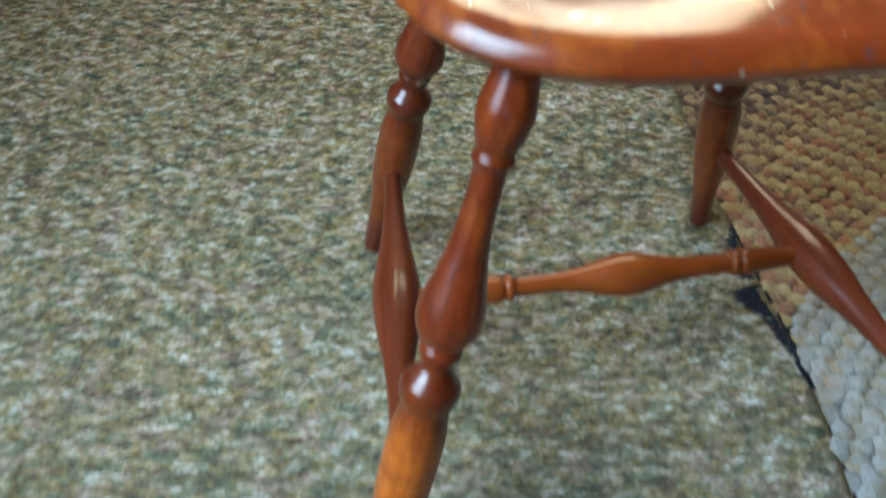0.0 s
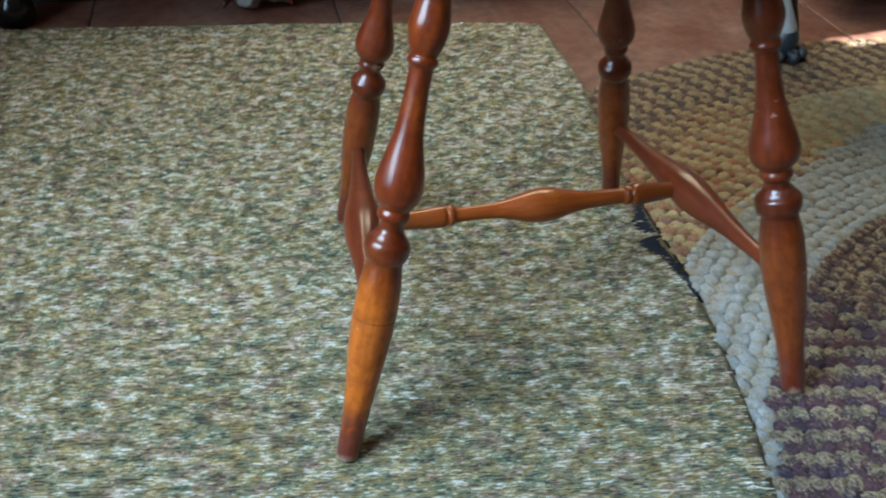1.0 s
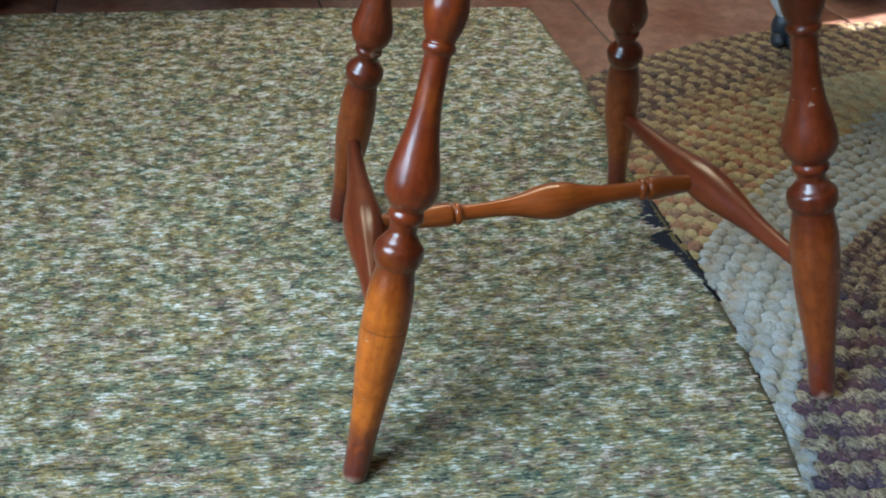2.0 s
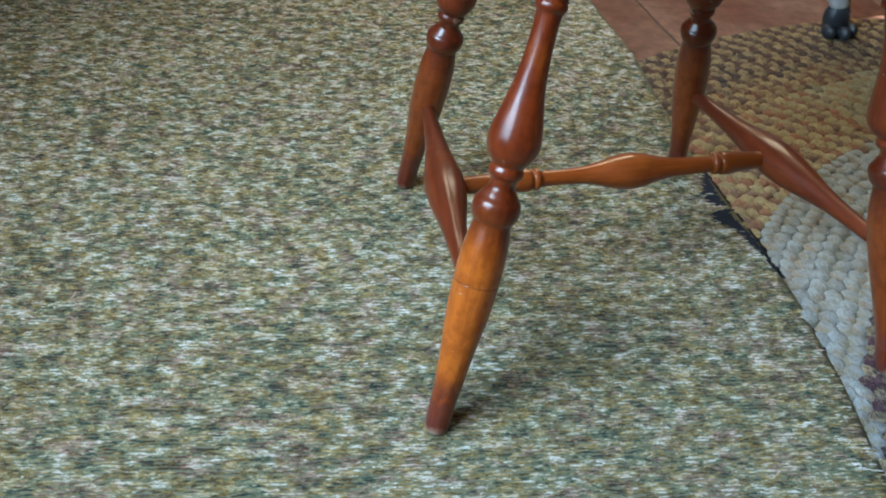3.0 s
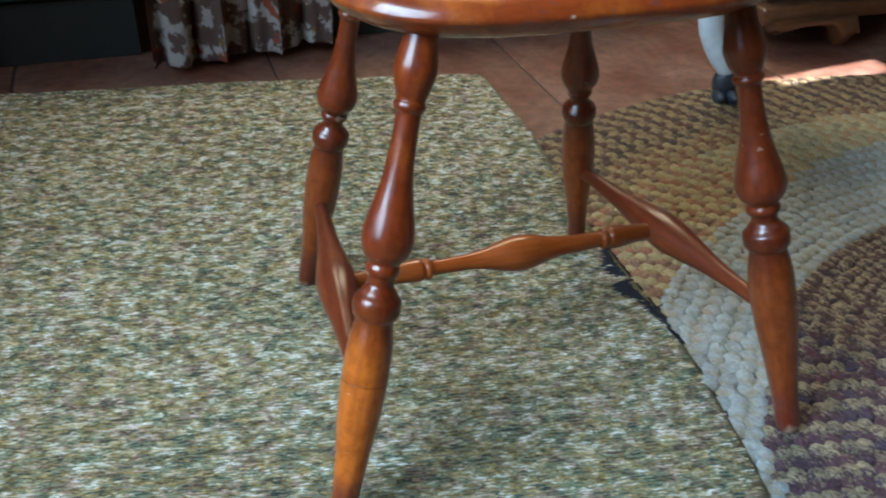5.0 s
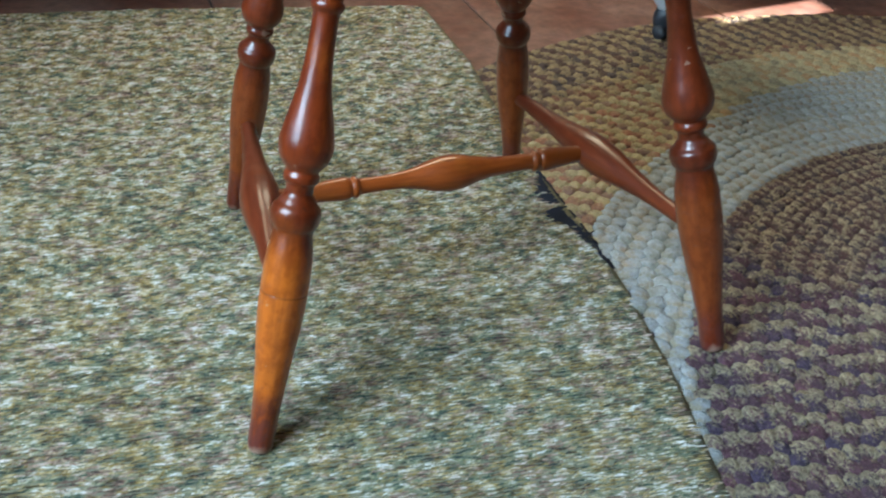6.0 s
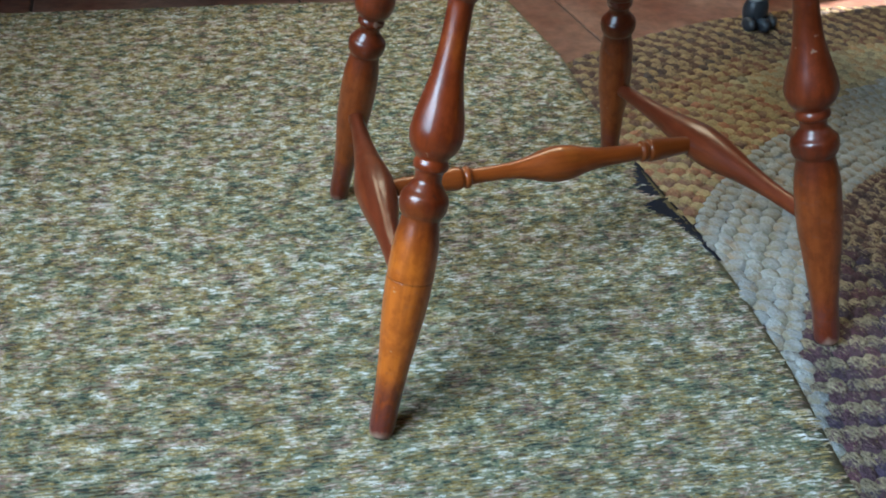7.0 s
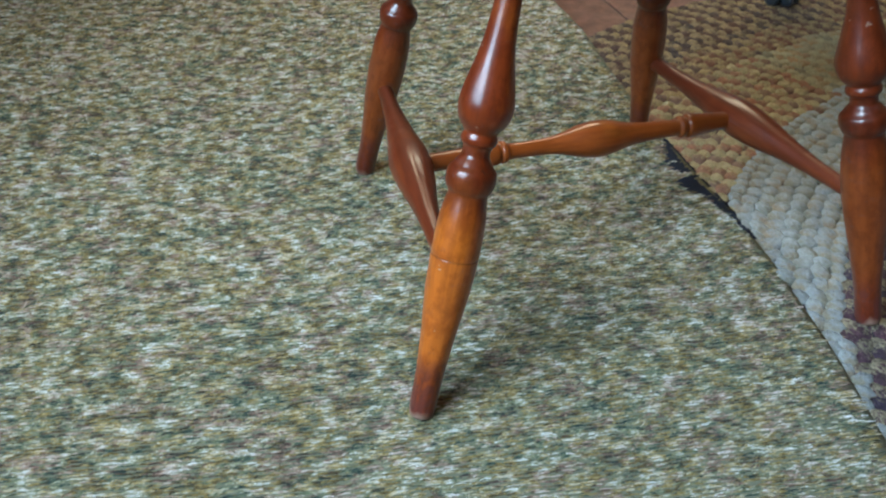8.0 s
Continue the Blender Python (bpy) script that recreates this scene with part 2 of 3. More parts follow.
def terracotta():
    m, n, l, b = material("terracotta_tile", 0.42)
    c = mixed(n, l, ramp(n, l, noise_tex(n, l, 7, 5), [(0.35, (0, 0, 0)), (0.68, (1, 1, 1))]), (0.155, 0.050, 0.030), (0.245, 0.135, 0.10))
    info = n.new("ShaderNodeObjectInfo")
    c = mixed(n, l, 0.35, c, ramp(n, l, info.outputs["Random"], [(0.0, (0.7, 0.66, 0.64)), (1.0, (1.1, 1.05, 1.0))]), "MULTIPLY")
    c = mixed(n, l, 0.85, c, ramp(n, l, noise_tex(n, l, 45, 6, rough=0.7), [(0.36, (0.5, 0.48, 0.47)), (0.62, (1.1, 1.1, 1.1))]), "MULTIPLY")
    l.new(c, b.inputs["Base Color"])
    l.new(ramp(n, l, noise_tex(n, l, 12, 4), [(0.3, (0.3, 0.3, 0.3)), (0.7, (0.58, 0.58, 0.58))]), b.inputs["Roughness"])
    bump(n, l, b, noise_tex(n, l, 90, 5), 0.25, 0.001)
    return m


TILE = terracotta()


def plain(name, color, rough=0.7, metal=0.0, scale=30, depth=0.25):
    m, n, l, b = material(name, rough, metal)
    c = mixed(n, l, noise_tex(n, l, scale, 5), tuple(v * 0.75 for v in color), tuple(min(1, v * 1.2) for v in color))
    l.new(c, b.inputs["Base Color"])
    bump(n, l, b, noise_tex(n, l, scale * 8, 4), depth, 0.001)
    return m


GROUT = plain("dark_grout", (0.05, 0.042, 0.038), 0.9)
PLASTER = plain("dark_plaster", (0.22, 0.18, 0.14), 0.9)
CEIL = plain("ceiling_paint", (0.60, 0.57, 0.52), 0.9)
TEAL = plain("dark_teal_paint", (0.022, 0.055, 0.068), 0.5)
PLINTH = plain("black_plinth", (0.020, 0.020, 0.018), 0.8)
WORKTOP = plain("worktop_wood", (0.22, 0.12, 0.06), 0.4)
RUGBACK = plain("rug_backing", (0.165, 0.160, 0.105), 0.95, 0, 300)
PALE = plain("pale_white", (0.60, 0.64, 0.66), 0.5, 0, 60)
PAW_DARK = plain("dark_paw_grey", (0.026, 0.032, 0.040), 0.3, 0.0, 90, 0.6)
BLACK = plain("black_gloss_paint", (0.006, 0.006, 0.008), 0.16, 0.0, 40, 0.1)
GREYCLOTH = cloth("grey_upholstery", (0.25, 0.26, 0.28), (0.18, 0.19, 0.21))


def floral():
    """Printed cotton: cream ground, brown leaves, orange and ochre blooms."""
    m, n, l, b = material("floral_cotton", 0.9)
    leaf = noise_tex(n, l, 30, 4, (1, 0.3, 0.8), rough=0.62)
    bloom = noise_tex(n, l, 17, 3, (1, 0.3, 1.0))
    c = ramp(n, l, leaf, [(0.0, (0.13, 0.072, 0.058)), (0.51, (0.18, 0.105, 0.085)), (0.55, (0.58, 0.53, 0.50)), (1.0, (0.68, 0.64, 0.60))])
    c = mixed(n, l, ramp(n, l, bloom, [(0.60, (0, 0, 0)), (0.62, (1, 1, 1))]), c, (0.42, 0.10, 0.05))
    ochre = noise_tex(n, l, 15, 2, (1.3, 0.3, 1.1))
    c = mixed(n, l, ramp(n, l, ochre, [(0.64, (0, 0, 0)), (0.66, (1, 1, 1))]), c, (0.30, 0.17, 0.045))
    l.new(c, b.inputs["Base Color"])
    bump(n, l, b, noise_tex(n, l, 600, 2), 0.3, 0.0006)
    return m


FLORAL = floral()

# ---- building helpers ----


def part(name, bm, mat, parent=None, label="", smooth=True):
    me = bpy.data.meshes.new(name)
    bm.normal_update()
    bm.to_mesh(me)
    bm.free()
    for mm in (mat if isinstance(mat, (list, tuple)) else [mat]):
        me.materials.append(mm)
    for p in me.polygons:
        p.use_smooth = smooth
    ob = new(name, me)
    ob.parent = parent
    if label:
        ob["label"] = label
    return ob


def raw(name, verts, faces, mats, parent=None, index=None, smooth=True):
    me = bpy.data.meshes.new(name)
    me.from_pydata(verts, [], faces)
    for mm in mats:
        me.materials.append(mm)
    me.polygons.foreach_set("use_smooth", np.full(len(me.polygons), smooth))
    if index is not None:
        me.polygons.foreach_set("material_index", np.asarray(index, dtype=np.int32))
    me.update()
    ob = new(name, me)
    ob.parent = parent
    return ob


def empty(name, place=(0, 0, 0)):
    e = new(name)
    e.empty_display_size = 0.05
    e.location = place
    return e


def box(bm, lo, hi, bevel=0.0):
    r = bmesh.ops.create_cube(bm, size=1, matrix=Matrix.Translation([(a + b) / 2 for a, b in zip(lo, hi)]) @ Matrix.Diagonal([b - a for a, b in zip(lo, hi)] + [1]))
    if bevel:
        bmesh.ops.bevel(bm, geom=list({e for v in r["verts"] for e in v.link_edges}), offset=bevel, segments=2, profile=0.5, affect="EDGES")
    return bm


def boxed(lo, hi, bevel=0.0):
    return box(bmesh.new(), lo, hi, bevel)


def spun(profile, segments=40, wobble=0.0, seed=0):
    """A turned piece: (height, radius) pairs, smoothed, about the z axis."""
    zs, rs = np.array(profile).T
    fine = []
    for a in range(len(zs) - 1):
        steps = max(3, int(abs(zs[a + 1] - zs[a]) / 0.0028))
        for k in range(steps):
            u = k / steps
            m0 = (rs[a + 1] - rs[a - 1]) / (zs[a + 1] - zs[a - 1]) if a else 0
            m1 = (rs[a + 2] - rs[a]) / (zs[a + 2] - zs[a]) if a + 2 < len(zs) else 0
            h = zs[a + 1] - zs[a]
            slope = (rs[a + 1] - rs[a]) / h
            m0 = 0 if m0 * slope <= 0 else math.copysign(min(abs(m0), 2.5 * abs(slope)), slope)
            m1 = 0 if m1 * slope <= 0 else math.copysign(min(abs(m1), 2.5 * abs(slope)), slope)
            r = (2 * u**3 - 3 * u**2 + 1) * rs[a] + (u**3 - 2 * u**2 + u) * h * m0 + (3 * u**2 - 2 * u**3) * rs[a + 1] + (u**3 - u**2) * h * m1
            fine.append((zs[a] + u * h, r))
    fine.append((zs[-1], rs[-1]))
    bm = bmesh.new()
    rings = []
    for z, r in fine:
        ring = []
        for k in range(segments):
            a = 2 * math.pi * k / segments
            q = r * (1 + wobble * noise.noise((3 * math.cos(a), 3 * math.sin(a), 25 * z + 7 * seed)))
            ring.append(bm.verts.new((q * math.cos(a), q * math.sin(a), z)))
        rings.append(ring)
    for lo, hi in zip(rings, rings[1:]):
        for k in range(segments):
            bm.faces.new((lo[k], lo[(k + 1) % segments], hi[(k + 1) % segments], hi[k]))
    bm.faces.new(rings[0][::-1])
    bm.faces.new(rings[-1])
    return bm


def along(a, b):
    """The pose that lays the local z axis from a to b."""
    a, b = Vector(a), Vector(b)
    return Matrix.Translation(a) @ (b - a).to_track_quat("Z", "Y").to_matrix().to_4x4()


# ---- room ----
FLOOR = -0.014
# walls and ceiling are unseen; west wall set close for stronger window light falloff
X0, X1, Y0, Y1, TOP = -1.32, 2.60, -2.20, 1.90, 2.60


def wall(name, lo, hi, holes, axis, label):
    """A wall slab with rectangular openings through it: holes as (u0, u1, z0, z1) along the wall."""
    bm = bmesh.new()
    u0, u1 = lo[axis], hi[axis]
    us = sorted({u0, u1, *[h[0] for h in holes], *[h[1] for h in holes]})
    zs = sorted({lo[2], hi[2], *[h[2] for h in holes], *[h[3] for h in holes]})
    for ua, ub in zip(us, us[1:]):
        for za, zb in zip(zs, zs[1:]):
            um, zm = (ua + ub) / 2, (za + zb) / 2
            if any(h[0] < um < h[1] and h[2] < zm < h[3] for h in holes):
                continue
            a, b = list(lo), list(hi)
            a[axis], b[axis], a[2], b[2] = ua, ub, za, zb
            box(bm, a, b)
    bmesh.ops.remove_doubles(bm, verts=bm.verts, dist=1e-5)
    inner = [f for f in bm.faces if any(g is not f and set(g.verts) == set(f.verts) for v in f.verts for g in v.link_faces)]
    bmesh.ops.delete(bm, geom=inner, context="FACES_ONLY")
    return tagged(part(name, bm, PLASTER, smooth=False), label, "wall", kind="structure")


wall("wall_west", (X0 - 0.16, Y0, FLOOR), (X0, Y1, TOP), [(-1.15, 0.25, 0.70, 2.22)], 1, "plain plastered wall with a wide window opening")
wall("wall_north", (X0 - 0.16, Y1, FLOOR), (X1 + 0.16, Y1 + 0.16, TOP), [(-0.15, 1.35, 1.34, 2.36)], 0, "plain plastered wall with a window above the worktop")
# unseen wall; the slot is added to cut the sun to a small patch
wall("wall_east", (X1, Y0, FLOOR), (X1 + 0.16, Y1, TOP), [(0.945, 1.022, 0.77, 1.03)], 1, "unseen plastered wall with a slot added to shape the patch of sun")
wall("wall_south", (X0 - 0.16, Y0 - 0.16, FLOOR), (X1 + 0.16, Y0, TOP), [], 0, "plain plastered wall closing the room")
tagged(part("ceiling", boxed((X0 - 0.16, Y0 - 0.16, TOP), (X1 + 0.16, Y1 + 0.16, TOP + 0.12)), CEIL, smooth=False), "flat painted ceiling", "ceiling", kind="structure")
floor = tagged(part("floor", boxed((X0 - 0.16, Y0 - 0.16, FLOOR - 0.10), (X1 + 0.16, Y1 + 0.16, FLOOR - 0.003)), GROUT, smooth=False),
               "floor of large terracotta tiles with dark joints", "floor", kind="structure")


def window_frame(name, axis, at, u0, u1, z0, z1):
    w = tagged(empty(name), "white painted window frame with two panes", "window", kind="structure")
    bars = [(u0, u1, z0, z0 + 0.05), (u0, u1, z1 - 0.05, z1), (u0, u0 + 0.05, z0 + 0.05, z1 - 0.05), (u1 - 0.05, u1, z0 + 0.05, z1 - 0.05),
            ((u0 + u1) / 2 - 0.025, (u0 + u1) / 2 + 0.025, z0 + 0.05, z1 - 0.05)]
    for a, b, c, d in bars:
        lo, hi = ((at, a, c), (at + 0.04, b, d)) if axis == 0 else ((a, at, c), (b, at + 0.04, d))
        part("frame_bar", boxed(lo, hi, 0.004), PALE, w)


window_frame("window_1", 0, X0 - 0.03, -1.15, 0.25, 0.70, 2.22)
window_frame("window_2", 1, Y1 - 0.01, -0.15, 1.35, 1.34, 2.36)

# ---- windsor chair ----
# height and radius of a front leg, from the foot up
LEG = [(0.0, 0.0100), (0.004, 0.0112), (0.037, 0.0118), (0.072, 0.0143), (0.111, 0.0183), (0.1378, 0.0195), (0.1390, 0.0192), (0.1402, 0.0195), (0.167, 0.0187), (0.186, 0.0158),
       (0.1885, 0.0158), (0.193, 0.0186), (0.200, 0.0198), (0.206, 0.0188), (0.2095, 0.0158), (0.212, 0.0142), (0.217, 0.0108), (0.221, 0.0108), (0.2245, 0.0118), (0.2265, 0.0138), (0.230, 0.0141), (0.2325, 0.0132),
       (0.234, 0.0126), (0.242, 0.0188), (0.253, 0.0214), (0.264, 0.0199), (0.278, 0.0166), (0.296, 0.0127), (0.316, 0.0106), (0.336, 0.0098), (0.3475, 0.0101),
       (0.3490, 0.0112), (0.352, 0.0127), (0.355, 0.0121), (0.3565, 0.0108), (0.366, 0.0143), (0.379, 0.0167), (0.390, 0.0150), (0.402, 0.0130), (0.413, 0.0122)]


def turned_leg(parent, foot, slope, squeeze, fat, wood_kind, seed):
    """A leg along its own raked axis. squeeze: the pattern above the big ring drawn together."""
    length = math.sqrt(1 + slope[0] ** 2 + slope[1] ** 2)
    rows = []
    for z, r in LEG:
        if seed and 0.1385 < z < 0.1395:
            continue
        if z > 0.2:
            z = 0.2 + (z - 0.2) * squeeze
        rows.append((z * length, r * fat))
    if squeeze < 1:
        rows.append((0.413 * length, rows[-1][1]))
    ob = part("leg", spun(rows, 48, 0.02, seed), wood_kind, parent, "turned leg with bulbs and rings, stain worn amber towards the foot")
    top = Vector(foot) + Vector((slope[0], slope[1], 1)) * 0.4
    ob.matrix_local = along(foot, top)
    return ob


def stretcher(name, parent, a, b, profile, seed, label):
    d = (Vector(b) - Vector(a)).length
    ob = part(name, spun([(t * d, r) for t, r in profile], 40, 0.02, seed), SIDE_WOOD if name == "side_stretcher" else RAIL_WOOD, parent, label)
    ob.matrix_local = along(a, b)
    return ob


SEAT_C, SEAT_HX, SEAT_HY, SEAT_Z = (0.240, 0.240), 0.205, 0.195, 0.399


def seat_mesh():
    """A thick dished plank seat with a rounded outline and softened edges."""
    n = 120
    # across the edge: inset, height above the underside
    edge = [(0.10, 0.0), (0.045, 0.0), (0.026, 0.001), (0.014, 0.0065), (0.006, 0.0135), (0.0016, 0.0192), (0.0, 0.0218), (0.0010, 0.0242), (0.0028, 0.0275), (0.0050, 0.0305), (0.0080, 0.0330), (0.0120, 0.0350),
            (0.019, 0.0358), (0.034, 0.0358), (0.050, 0.0352), (0.070, 0.0342), (0.10, 0.0320), (0.14, 0.0300)]
    bm = bmesh.new()
    rings = []
    for inset, h in edge:
        ring = []
        for k in range(n):
            a = 2 * math.pi * k / n
            c, s = math.cos(a), math.sin(a)
            q = (abs(c) ** 3.4 + abs(s) ** 3.4) ** (-1 / 3.4)
            x, y = (SEAT_HX - inset) * q * c, (SEAT_HY - inset) * q * s
            wear = 0.0012 * noise.noise((14 * c, 14 * s, 60 * h))
            pommel = 0.006 * math.exp(-((x / 0.05) ** 2)) * (1 if s < -0.5 else 0) if inset > 0.03 and h > 0.02 else 0
            ring.append(bm.verts.new((SEAT_C[0] + x * (1 + wear * 3), SEAT_C[1] + y * (1 + wear * 3), SEAT_Z + h + wear * 0.5 + pommel)))
        rings.append(ring)
    for lo, hi in zip(rings, rings[1:]):
        for k in range(n):
            bm.faces.new((lo[k], lo[(k + 1) % n], hi[(k + 1) % n], hi[k]))
    bm.faces.new(rings[0][::-1])
    bm.faces.new(rings[-1])
    return bm


chair = tagged(empty("windsor_chair", (0.23, 0.19, 0.0)), "reddish-brown varnished windsor chair with turned legs, standing across two rugs", "chair")


def on_chair(ob):
    ob.matrix_parent_inverse = Matrix.Translation(chair.location).inverted()
    return ob


on_chair(part("seat", seat_mesh(), SEAT_WOOD, chair, "thick plank seat with worn glossy edge"))
FEET = {"a": ((0.0025, 0.0, -0.002), (0.2480, 0.2366), 1.0, 1.0), "b": ((0.46, 0.0, -0.0038), (-0.195, 0.261), 0.93, 1.08),
        "c": ((0.049, 0.385, -0.002), (0.166, -0.124), 0.91, 1.0), "d": ((0.404, 0.379, -0.002), (-0.158, -0.148), 0.91, 1.0)}
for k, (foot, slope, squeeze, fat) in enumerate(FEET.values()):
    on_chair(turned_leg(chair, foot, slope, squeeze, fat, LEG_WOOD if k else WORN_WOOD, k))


def on_axis(key, z):
    foot, slope, _, _ = FEET[key]
    return (foot[0] + slope[0] * z, foot[1] + slope[1] * z, z)


SIDE = [(0.0, 0.0078), (0.06, 0.0077), (0.15, 0.0082), (0.24, 0.0098), (0.32, 0.0128), (0.40, 0.0170), (0.46, 0.0193), (0.51, 0.0200), (0.57, 0.0184), (0.65, 0.0146), (0.74, 0.0112), (0.85, 0.0088), (0.94, 0.0080), (1.0, 0.0080)]
MIDDLE = [(0.0, 0.0085), (0.06, 0.0088), (0.15, 0.0100), (0.215, 0.0118), (0.232, 0.0112), (0.236, 0.0098), (0.242, 0.0098), (0.246, 0.0112), (0.256, 0.0112), (0.262, 0.0085), (0.30, 0.0078), (0.39, 0.0086),
          (0.44, 0.0118), (0.485, 0.0162), (0.53, 0.0187), (0.575, 0.0174), (0.62, 0.0135), (0.67, 0.0104), (0.73, 0.0092), (0.80, 0.0086), (0.805, 0.0110), (0.815, 0.0112), (0.819, 0.0098), (0.825, 0.0098), (0.83, 0.0120), (0.85, 0.0122), (0.90, 0.0105), (1.0, 0.0085)]
pa, pb, pc, pd = on_axis("a", 0.119), on_axis("b", 0.119), on_axis("c", 0.115), on_axis("d", 0.115)
on_chair(stretcher("side_stretcher", chair, pa, pc, SIDE, 11, "turned side stretcher swelling at the middle"))
on_chair(stretcher("side_stretcher", chair, pb, pd, SIDE, 12, "turned side stretcher swelling at the middle"))
left = Vector(pa).lerp(Vector(pc), 0.49) + Vector((0.004, 0, 0.002))
right = Vector(pb).lerp(Vector(pd), 0.52) + Vector((-0.004, 0, 0))
on_chair(stretcher("middle_stretcher", chair, left, right, MIDDLE, 13, "turned cross stretcher with ringed ends"))

# ---- green tweed rug ----
EDGE = [(-1.9, 0.12), (-0.6, 0.28), (-0.17, 0.364), (-0.09, 0.384), (-0.04, 0.397), (0.0, 0.405), (0.05, 0.413), (0.11, 0.424), (0.19, 0.431), (0.30, 0.434), (0.423, 0.440), (0.595, 0.462), (0.70, 0.478), (0.80, 0.480), (0.96, 0.483)]


def rug_right(y):
    ys, xs = zip(*EDGE)
    return np.interp(y, ys, xs)


def rug_far(x):
    return np.interp(x, [-1.3, -0.39, 0.03, 0.48], [1.16, 1.085, 1.033, 0.955])


green_rug = tagged(empty("green_rug", (-0.3, 0.2, FLOOR)), "green, cream and ochre flecked tweed rug overlapping a braided rug", "rug")


def in_rug(ob):
    ob.matrix_parent_inverse = Matrix.Translation(green_rug.location).inverted()
    return ob


def rug_base():
    bm = bmesh.new()
    ys = np.linspace(-1.5, 1.0, 120)
    rows = []
    for j, y in enumerate(ys):
        row = []
        for i in range(60):
            u = i / 59
            x = -1.3 + u * (rug_right(y) - 0.001 + 1.3)
            yy = -1.5 + (y + 1.5) * (rug_far(x) - 0.004 + 1.5) / 2.5
            x = -1.3 + u * (rug_right(yy) - 0.001 + 1.3)
            row.append(bm.verts.new((x, yy, -0.0035)))
        rows.append(row)
    for a, b in zip(rows, rows[1:]):
        for i in range(59):
            bm.faces.new((a[i], a[i + 1], b[i + 1], b[i]))
    border = [e for e in bm.edges if len(e.link_faces) == 1]
    down = bmesh.ops.extrude_edge_only(bm, edges=border)
    for v in down["geom"]:
        if isinstance(v, bmesh.types.BMVert):
            v.co.z = FLOOR + 0.0005
    return bm


in_rug(part("rug_backing", rug_base(), RUGBACK, green_rug, "dark olive woven backing"))


# stretches of the edge where the pile is gone: from y, to y, and the depth along it
FRAYED = [(0.286, 0.364, ((0.0, 0.016), (0.15, 0.026), (0.45, 0.023), (0.8, 0.011), (1.0, 0.002))),
          (0.145, 0.279, ((0.0, 0.001), (0.35, 0.008), (0.65, 0.016), (0.86, 0.034), (0.95, 0.031), (1.0, 0.010)))]


def bare(stretch, y):
    """How far the pile is gone from the rug's edge at y."""
    y0, y1, depth = stretch
    u = (np.asarray(y) - y0) / (y1 - y0)
    return np.interp(u, [d[0] for d in depth], [d[1] for d in depth], left=0.0, right=0.0)


# the weft runs along the rug's far edge
WEFT, WEFT_AT = -0.145, (0.0, 0.30)


def tufts():
    """Short yarn loops laid along the weft, each an arched sliver."""
    rng = np.random.default_rng(5)
    out = []
    pitch, step = 0.0044, 0.0027
    for v in np.arange(-0.80, 0.95, pitch):
        us = np.arange(-1.0, 0.75, step) + rng.uniform(0, step)
        aside = np.clip(rng.normal(0, 0.00095, len(us)), -0.0019, 0.0019)
        out.append(np.c_[us + rng.uniform(-0.004, 0.004, len(us)), v + aside, aside])
    p = np.concatenate(out)
    p[:, 1] += 0.0006 * np.sin(p[:, 0] * 23) + 0.002 * np.sin(p[:, 0] * 5 + p[:, 1] * 7)
    wx = WEFT_AT[0] + math.cos(WEFT) * p[:, 0] - math.sin(WEFT) * p[:, 1]
    wy = WEFT_AT[1] + math.sin(WEFT) * p[:, 0] + math.cos(WEFT) * p[:, 1]
    ragged = rng.uniform(-0.003, 0.002, len(p))
    ok = (wx < rug_right(wy) - 0.0065 + ragged) & (wy < rug_far(wx) + ragged) & (wx > -0.88) & (wy > -0.42)
    for stretch in FRAYED:
        inside = bare(stretch, wy)
        stray = np.where(rng.random(len(p)) < 0.08, rng.uniform(-0.004, 0.012, len(p)), 0.0)
        ok &= (inside < 1e-6) | (wx < rug_right(wy) - inside + stray)
    p = p[ok]
    n = len(p)
    length, width = rng.uniform(0.006, 0.014, n), rng.uniform(0.0010, 0.0019, n)
    height = rng.uniform(0.0019, 0.0036, n) * (1 - 0.55 * (p[:, 2] / 0.0019) ** 2)
    turn = rng.normal(0.0, 0.05, n) + np.where(rng.random(n) < 0.06, rng.normal(0, 0.4, n), 0)
    su, hu, wu = np.array([-0.5, 0.0, 0.5]), np.array([0.5, 1.0, 0.5]), np.array([0.7, 1.0, 0.7])
    sv, hv = np.array([-0.5, 0.0, 0.5]), np.array([0.45, 1.0, 0.45])
    bend = rng.normal(0, 0.0002, n)
    lx = length[:, None, None] * su[None, :, None] + 0 * sv[None, None, :]
    ly = width[:, None, None] * wu[None, :, None] * sv[None, None, :] + bend[:, None, None] * np.array([1, -1, 1])[None, :, None]
    z = -0.0038 + height[:, None, None] * hu[None, :, None] * hv[None, None, :]
    c, s = np.cos(turn)[:, None, None], np.sin(turn)[:, None, None]
    co = np.stack([p[:, 0, None, None] + c * lx - s * ly, p[:, 1, None, None] + s * lx + c * ly, z], -1).reshape(-1, 3)
    quad = [(a * 3 + b, (a + 1) * 3 + b, (a + 1) * 3 + b + 1, a * 3 + b + 1) for a in range(2) for b in range(2)]
    faces = (np.array(quad)[None] + 9 * np.arange(n)[:, None, None]).reshape(-1, 4)
    return co.tolist(), faces.tolist()


tuft = in_rug(raw("tuft", *tufts(), [YARN], green_rug))
tuft.matrix_basis = pose(*WEFT_AT, 0, 0, 0, math.degrees(WEFT))
tagged(tuft, kind="stuff")


